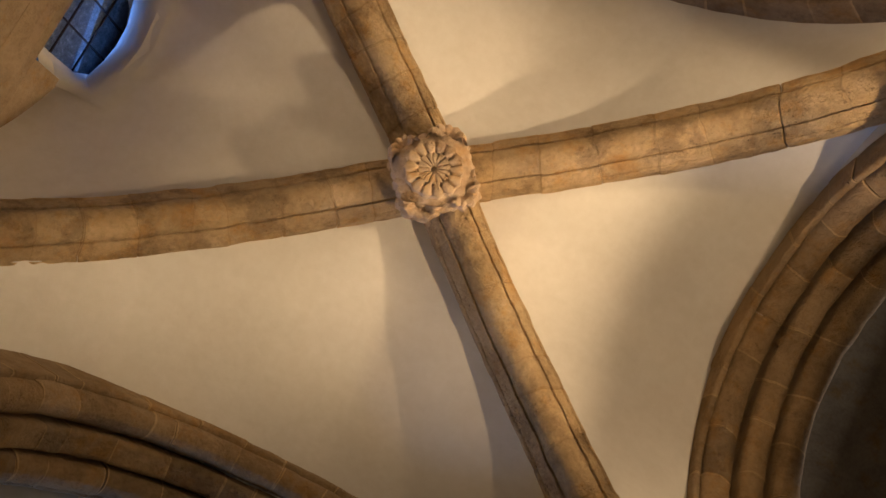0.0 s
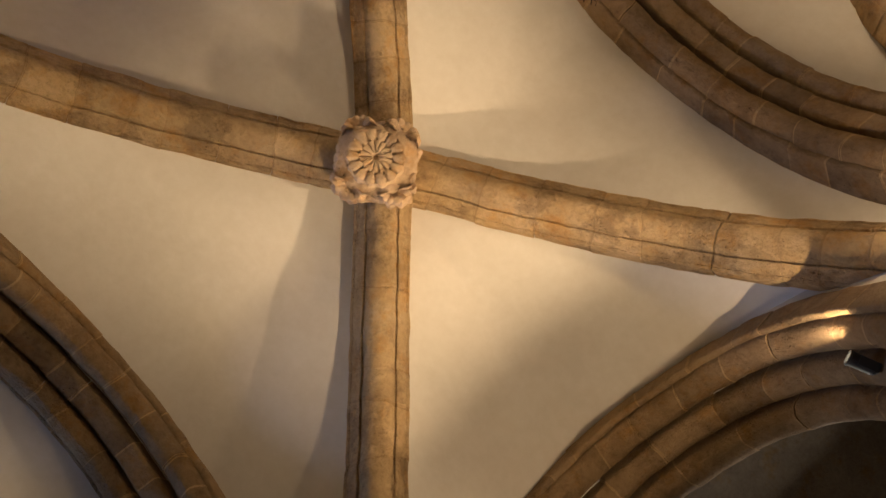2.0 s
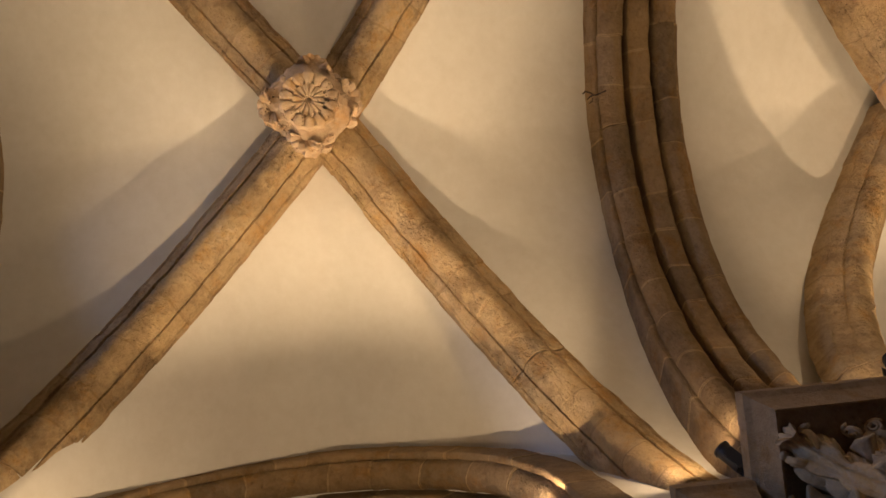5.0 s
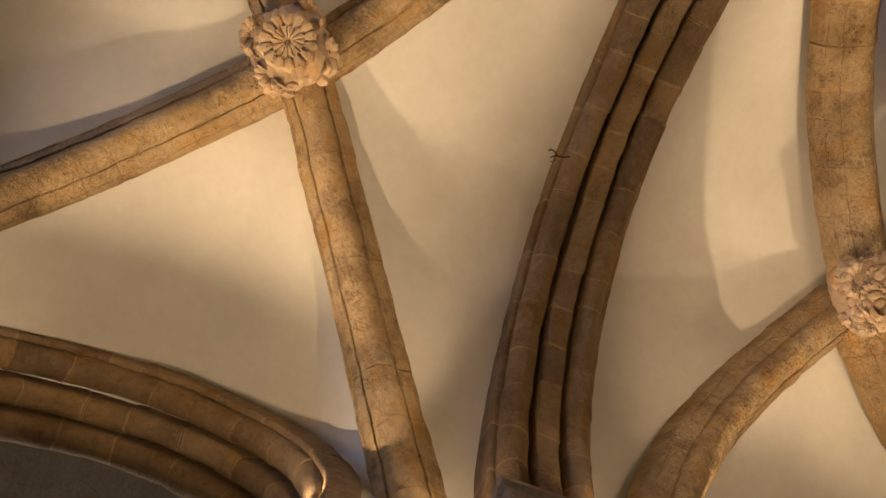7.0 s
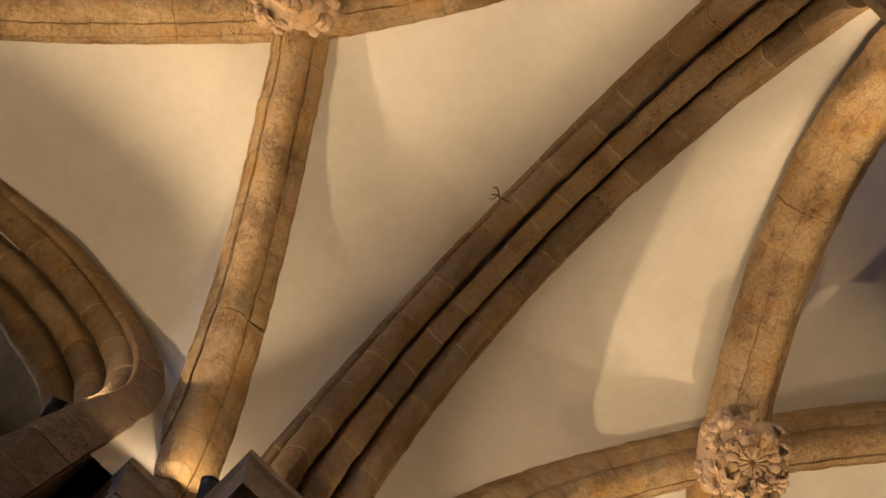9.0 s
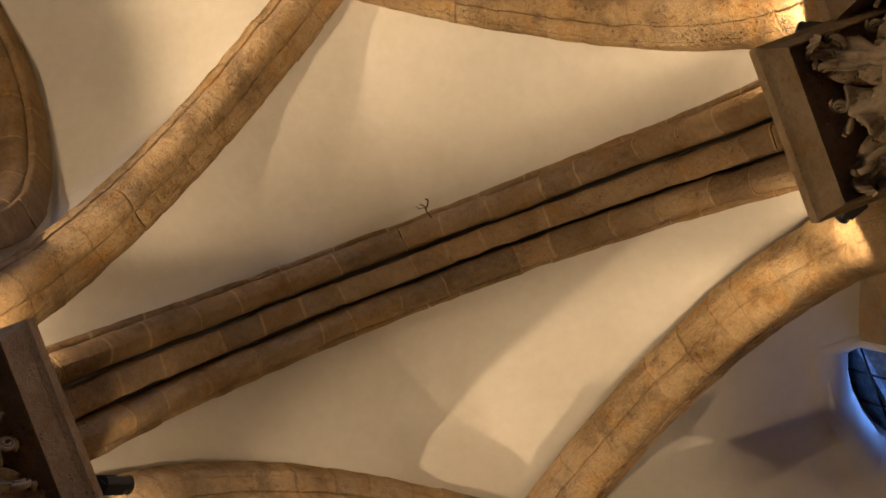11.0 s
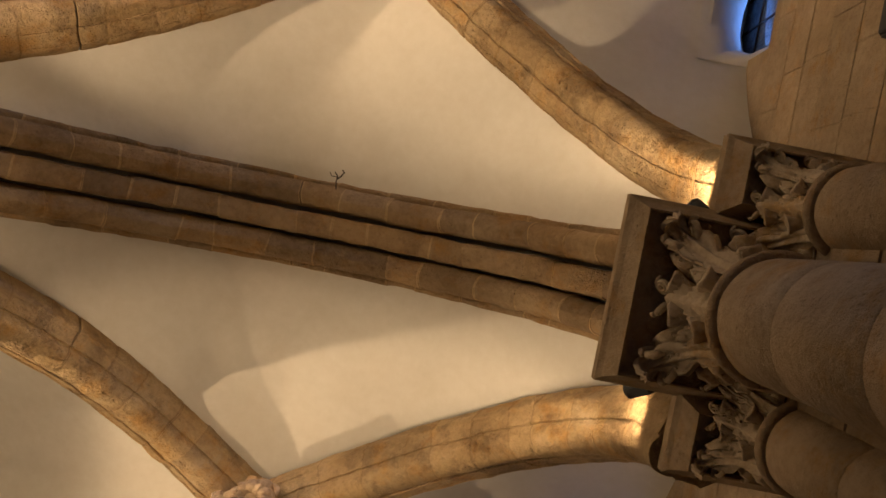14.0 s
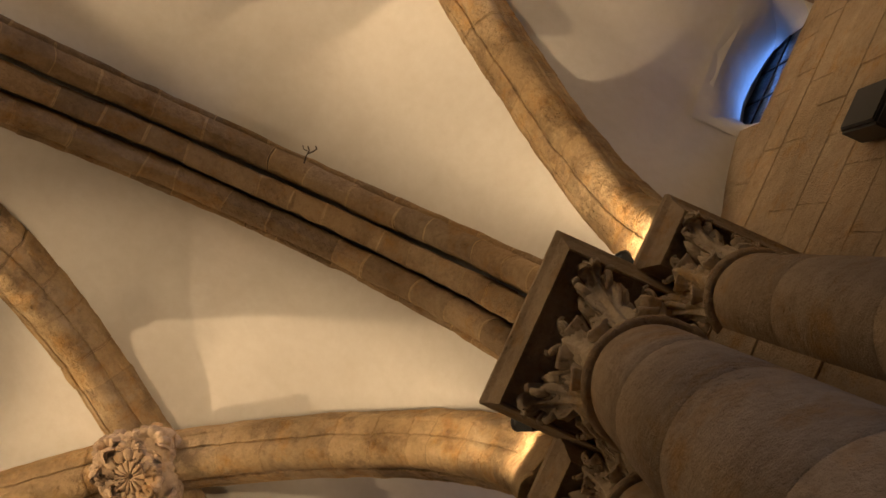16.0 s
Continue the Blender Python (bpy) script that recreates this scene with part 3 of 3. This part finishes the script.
def pier(side, y0):
    """side: -1 west wall pier, 1 east arcade pier."""
    front = -1.475 if side < 0 else 1.865
    step = -1.84 if side < 0 else 2.225
    root = tagged(new("pier"), "clustered sandstone pier with carved leaf capitals", "pier", "piers of the aisle")

    def span(a, b, ya, yb):
        return (min(a, b), min(ya, yb)), (max(a, b), max(ya, yb))
    RING = 3.86
    cx = front + side * 0.405
    lo, hi = span(front, front + side * 0.84, y0 - 0.41, y0 + 0.41)
    sx = front + side * 0.48
    capital(root, sx, y0, 0.345, 0.235, RING, lo, hi)
    shaft_drums(root, sx, y0, 0.23, RING - 0.03, (0.62, 0.55, 0.5, 0.58, 0.6, 0.52, 0.55))
    for s in (-1, 1):
        lo, hi = span(step, step + side * 0.64, y0 + s * 0.385, y0 + s * 0.745)
        x, y = step + side * 0.33, y0 + s * 0.44
        capital(root, x, y, 0.25, 0.165, RING + 0.04, lo, hi)
        shaft_drums(root, x, y, 0.165, RING, (0.55, 0.6, 0.52, 0.6, 0.5, 0.58, 0.6))
    # square core behind the shafts, in courses
    z = 0.0
    while z < Z0 - 0.05:
        z1 = min(Z0 - 0.03, z + random.uniform(0.38, 0.5))
        bm = bmesh.new()
        a, b = front + side * 0.62, front + side * 1.6
        box(bm, (min(a, b), y0 - 0.33, z + 0.002), (max(a, b), y0 + 0.33, z1 - 0.002), 0.008)
        part("core_block", bm, PIER_STONE, root)
        bm = bmesh.new()
        a, b = step + side * 0.42, front + side * 1.6
        box(bm, (min(a, b), y0 - 0.66, z + 0.002), (max(a, b), y0 + 0.66, z1 - 0.002), 0.008)
        part("core_block", bm, PIER_STONE, root)
        z = z1
    return root


for y in (-BAY / 2 - 0.02, NORTH):
    for s in (-1, 1):
        pier(s, y)

# ---- walls ----
def block(name, lo, hi, material, label, category="wall"):
    bm = bmesh.new()
    box(bm, lo, hi)
    me = bpy.data.meshes.new(name)
    bm.to_mesh(me)
    bm.free()
    me.materials.append(material)
    return tagged(new(name, me), label, category, kind="structure")


block("floor", (-4, -9, -0.2), (9, 9, 0), FLOOR, "worn stone flag floor of the aisle", "floor")
# outer wall: stone below, opened for the window wells
block("wall_west", (WEST - 0.9, -9, 0), (WEST, 9, 6.2), PIER_STONE, "tan sandstone outer wall below the vault")
for k, (a, b) in enumerate(((-9, -BAY - 0.5), (-BAY + 0.5, -0.5), (0.5, BAY - 0.5), (BAY + 0.5, 9))):
    block("wall_west_upper_%d" % (k + 1), (WEST - 0.9, a, 6.2), (WEST, b, 7.6), PIER_STONE, "tan sandstone outer wall beside a window well")


def pierced(name, plane, axis, centre, rad, stilt, lo, hi, thick, material, label):
    """An upright wall with one round-headed opening; axis 0: the wall runs along y, axis 1: along x."""
    n = 24
    inner = [(centre - rad, Z0 - 0.05)] + [(centre - rad * math.cos(math.pi * k / n), Z0 + stilt + rad * math.sin(math.pi * k / n)) for k in range(n + 1)] + [(centre + rad, Z0 - 0.05)]
    outer = [(lo, Z0 - 0.05)] + [(lo + (hi - lo) * k / n, 7.4) for k in range(n + 1)] + [(hi, Z0 - 0.05)]
    verts, faces = [], []
    for d in (0, thick):
        for u, z in inner + outer:
            verts.append((plane + d, u, z) if axis == 0 else (u, plane + d, z))
    m = len(inner)
    for d in (0, 2 * m):
        for k in range(m - 1):
            faces.append((d + k, d + k + 1, d + m + k + 1, d + m + k))
    for k in range(m - 1):
        faces.append((k, k + 1, 2 * m + k + 1, 2 * m + k))
    return tagged(mesh_ob(name, verts, faces, material), label, "wall", kind="structure")


for k, y0 in enumerate(BAYS):
    pierced("wall_east_%d" % (k + 1), EAST + 0.07, 0, y0 + 0.13, 1.33, 0.77, y0 - BAY / 2, y0 + BAY / 2, 0.6, PLASTER, "plastered wall above an arcade arch")
for k, (y, rad, stilt) in enumerate(((SOUTH, 2.16, -0.217), (NORTH, 1.56, 0.55))):
    pierced("wall_cross_%d" % (k + 1), y - 0.24, 1, XC, rad, stilt, WEST, EAST + 0.1, 0.48, PLASTER, "plastered spandrel above a transverse arch")

# stone of the unlit parts: their gloom is put into a darker colour
SHADED_STONE = stone_material("shaded_nave_stone", (0.15, 0.12, 0.09), (0.19, 0.155, 0.115), (0.23, 0.19, 0.145), 0.1, 0.9, 0.5, 0.3)
block("wall_nave", (5.6, -9, 0), (6.4, 9, 6.9), SHADED_STONE, "unlit stone wall across the dark nave")
# high openings made up to let fill light into the nave
block("wall_nave_head", (5.6, -9, 8.5), (6.4, 9, 9), SHADED_STONE, "unlit stone wall over the added nave openings")
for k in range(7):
    block("wall_nave_pier_%d" % (k + 1), (5.6, -9 + 2.85 * k, 6.9), (6.4, -8.1 + 2.85 * k, 8.5), SHADED_STONE, "stone between the added high nave openings")
# fill lamps out of view, added in these openings to brighten the piers
for k in (2, 3):
    data = bpy.data.lights.new("nave_fill", "AREA")
    data.shape, data.size, data.size_y = "RECTANGLE", 1.9, 1.5
    data.energy, data.color = 44.0, (1.0, 0.9, 0.8)
    ob = new("nave_fill", data)
    ob.matrix_world = look((5.58, -8.1 + 2.85 * k + 0.97, 7.7), (0.0, -8.1 + 2.85 * k + 0.97, 3.5))
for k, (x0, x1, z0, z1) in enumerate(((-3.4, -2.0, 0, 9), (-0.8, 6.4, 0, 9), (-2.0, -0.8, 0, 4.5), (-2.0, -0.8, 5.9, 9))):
    block("wall_north_%d" % (k + 1), (x0, 8.6, z0), (x1, 9, z1), SHADED_STONE, "unlit stone end wall round a high window")
north_window = tagged(new("window_4"), "high leaded window in the end wall of the aisle", "window", kind="structure")
bm = bmesh.new()
box(bm, (-2.0, 8.86, 4.5), (-0.8, 8.88, 5.9))
part("pane", bm, GLASS, north_window, "cloudy blue-grey glass pane").visible_shadow = False
for x in (-1.6, -1.2):
    bm = bmesh.new()
    box(bm, (x - 0.01, 8.84, 4.5), (x + 0.01, 8.858, 5.9))
    part("lead_bar", bm, IRON, north_window)
data = bpy.data.lights.new("north_daylight", "AREA")
data.shape, data.size, data.size_y = "RECTANGLE", 1.1, 1.3
data.energy, data.color = 220.0, (0.3, 0.5, 1.0)
new("north_daylight", data).matrix_world = look((-1.4, 8.95, 5.2), (0.8, 1.5, 5.7))
block("wall_south", (-3.4, -9, 0), (6.4, -8.6, 9), SHADED_STONE, "unlit stone end wall of the church")
block("ceiling_nave", (2.9, -9, 9), (6.4, 9, 9.3), SHADED_STONE, "nave ceiling high above the arcade, coloured dark for its shade", "ceiling")
block("wall_clerestory", (2.92, -9, 7.2), (3.1, 9, 9), SHADED_STONE, "wall above the arcade, coloured dark for its shade")
block("roof_aisle", (-3.4, -9, 7.6), (2.95, 9, 7.8), SHADED_STONE, "roof deck over the aisle vault", "roof")

# ---- spotlights ----
def spotlight(place, aim, beam, spill, size=76, blend=0.95, wide=172, label="small black cylindrical spotlight standing on a capital"):
    """beam: power of the reflector's cone of that size; spill: power of what leaves the lamp to all sides."""
    eye = Vector(place)
    root = tagged(new("spotlight"), label, "spotlight", "spotlights of the aisle")
    root.matrix_world = look(eye, aim) @ pose(0, 0, 0, 180, 0, 0) @ Matrix.Diagonal((0.85, 0.85, 0.8, 1))
    part("housing", lathe([(0.03, -0.085), (0.044, -0.08), (0.046, 0.06), (0.05, 0.062), (0.05, 0.075), (0.043, 0.075), (0.042, 0.045), (0.004, 0.04)], 20), BLACK, root)
    part("lens", lathe([(0.041, 0.041), (0.041, 0.046), (0.004, 0.047)], 20), LENS, root, "glowing warm white lens")
    bm = bmesh.new()
    box(bm, (-0.03, -0.058, -0.1), (0.03, -0.05, 0.02), 0.003)
    box(bm, (-0.03, 0.05, -0.1), (0.03, 0.058, 0.02), 0.003)
    box(bm, (-0.03, -0.058, -0.105), (0.03, 0.058, -0.097), 0.003)
    part("bracket", bm, BLACK, root)
    d = (Vector(aim) - eye).normalized()
    spot_light("spot_beam", eye + d * 0.085, aim, beam, size, blend)
    if spill:
        spot_light("spot_spill", eye + d * 0.09, aim, spill, wide, 0.3)


# one lamp in each re-entrant corner of the capitals: place, aim, power of beam and spill
FOOT = Z0 + 0.09
for x, y, ax, ay, beam, spill, size in (
        (-1.84, SOUTH + 0.41, -0.9, -0.85, 72, 16, 72),
        (2.16, SOUTH + 0.42, 1.0, -0.95, 85, 13, 58),
        (-1.86, NORTH - 0.40, -0.2, 1.1, 34, 10, 76),
        (-1.72, SOUTH - 0.42, -0.7, -3.5, 62, 13, 70),
        (1.84, SOUTH - 0.40, 0.8, -3.5, 46, 9, 66),
        (-1.86, -1.5 * BAY + 0.46, 0.1, -BAY, 60, 0, 76),
        (2.16, -1.5 * BAY + 0.46, 0.1, -BAY, 60, 0, 76),
        (-1.86, NORTH + 0.46, 0.1, BAY, 100, 0, 76),
        (2.16, NORTH + 0.46, 0.1, BAY, 120, 0, 76)):
    spotlight((x, y, FOOT), (ax, ay, Z0 + 1.65), beam, spill, size)
# stronger lamps clamped high on the jambs of the arcade arches, turned across the vault
for x, y, z, ax, ay, share in ((2.52, 1.15, 0.42, -1.2, -0.3, 1.0), (2.52, -1.0, 0.5, -1.1, 0.45, 1.0), (2.42, -3.08, 0.45, -0.9, -3.75, 0.6), (2.42, -5.3, 0.45, -1.0, -4.1, 0.9)):
    place, aim = Vector((x, y, Z0 + z)), Vector((ax, ay, Z0 + 1.8))
    spotlight(place, aim, JAMB_HALO * share, JAMB_SPILL, 84, 1.0, 165, "small black cylindrical spotlight clamped to an arcade arch")
    spot_light("spot_core", place + (aim - place).normalized() * 0.088, aim, JAMB_BEAM, 44, 0.1)

# ---- daylight in the windows of the outer wall ----
for y0 in BAYS:
    data = bpy.data.lights.new("window_daylight", "AREA")
    data.shape, data.size, data.size_y = "RECTANGLE", 0.66, 0.85
    data.energy, data.color = DAY_POWER, (0.13, 0.32, 1.0)
    ob = new("window_daylight", data)
    ob.matrix_world = look((-2.74, y0, 6.66), (0.0, y0 + 0.3, 5.9))

# ---- iron hook on the transverse arch ----
def wire(name, pts, r, material, parent):
    cu = bpy.data.curves.new(name, "CURVE")
    cu.dimensions, cu.bevel_depth, cu.bevel_resolution = "3D", r, 2
    sp = cu.splines.new("POLY")
    sp.points.add(len(pts) - 1)
    for q, v in zip(sp.points, pts):
        q.co = (*v, 1)
    cu.materials.append(material)
    ob = new(name, cu)
    ob.parent = parent
    return ob


root = tagged(new("iron_hook"), "rusty twisted wire hook fixed to the edge of the transverse arch", "hook")
root.location = (0.06, -1.885, 6.25)
root.scale = (0.75, 0.75, 0.75)
wire("shank", [(-0.02, -0.09, -0.08), (0.0, -0.02, -0.03), (0.0, 0.03, 0.0), (0.03, 0.06, 0.01)], 0.006, IRON, root)
wire("prong", [(0.0, 0.0, -0.01), (-0.03, 0.03, 0.0), (-0.05, 0.07, 0.02), (-0.03, 0.09, 0.03)], 0.007, IRON, root)
wire("wire_end", [(0.0, 0.02, 0.0), (0.05, 0.02, -0.02), (0.07, 0.05, -0.01)], 0.004, IRON, root)

# ---- black loudspeaker box on the outer wall ----
def loudspeaker(y, z):
    root = tagged(new("loudspeaker"), "small black loudspeaker box fixed to the stone outer wall", "loudspeaker")
    bm = bmesh.new()
    box(bm, (WEST + 0.02, y - 0.11, z - 0.15), (WEST + 0.14, y + 0.11, z + 0.15), 0.012)
    part("cabinet", bm, BLACK, root)
    bm = bmesh.new()
    box(bm, (WEST + 0.141, y - 0.095, z - 0.135), (WEST + 0.148, y + 0.095, z + 0.135), 0.003)
    part("grille", bm, BLACK, root)
    bm = bmesh.new()
    box(bm, (WEST - 0.005, y - 0.03, z - 0.06), (WEST + 0.03, y + 0.03, z + 0.06), 0.003)
    part("bracket", bm, BLACK, root)


loudspeaker(-0.79, 4.36)

# ---- courses of the outer wall ----
wall = bpy.data.objects["wall_west"]


def course_block(w, h):
    bm = bmesh.new()
    box(bm, (-0.03, 0.0015, 0.0015), (0.0, w - 0.0015, h - 0.0015), 0.004)
    for v in bm.verts:
        v.co = wobble(v.co, 0.004, 12)
    me = bpy.data.meshes.new("stone_block")
    bm.to_mesh(me)
    bm.free()
    me.materials.append(PIER_STONE)
    return me


kinds = {(w, h): course_block(w, h) for w in (0.38, 0.5, 0.62) for h in (0.27, 0.33)}
z, row = 3.5, 0
while z < 6.15:
    h = (0.27, 0.33)[(row * 7 // 3) % 2]
    if z + h > 6.2:
        break
    y = -5.6 + 0.2 * (row % 3)
    while y < 2.6:
        w = random.choice((0.38, 0.5, 0.62))
        child("stone_block", kinds[w, h], wall, pose(WEST + random.uniform(0.004, 0.008), y, z))
        y += w
    z += h
    row += 1
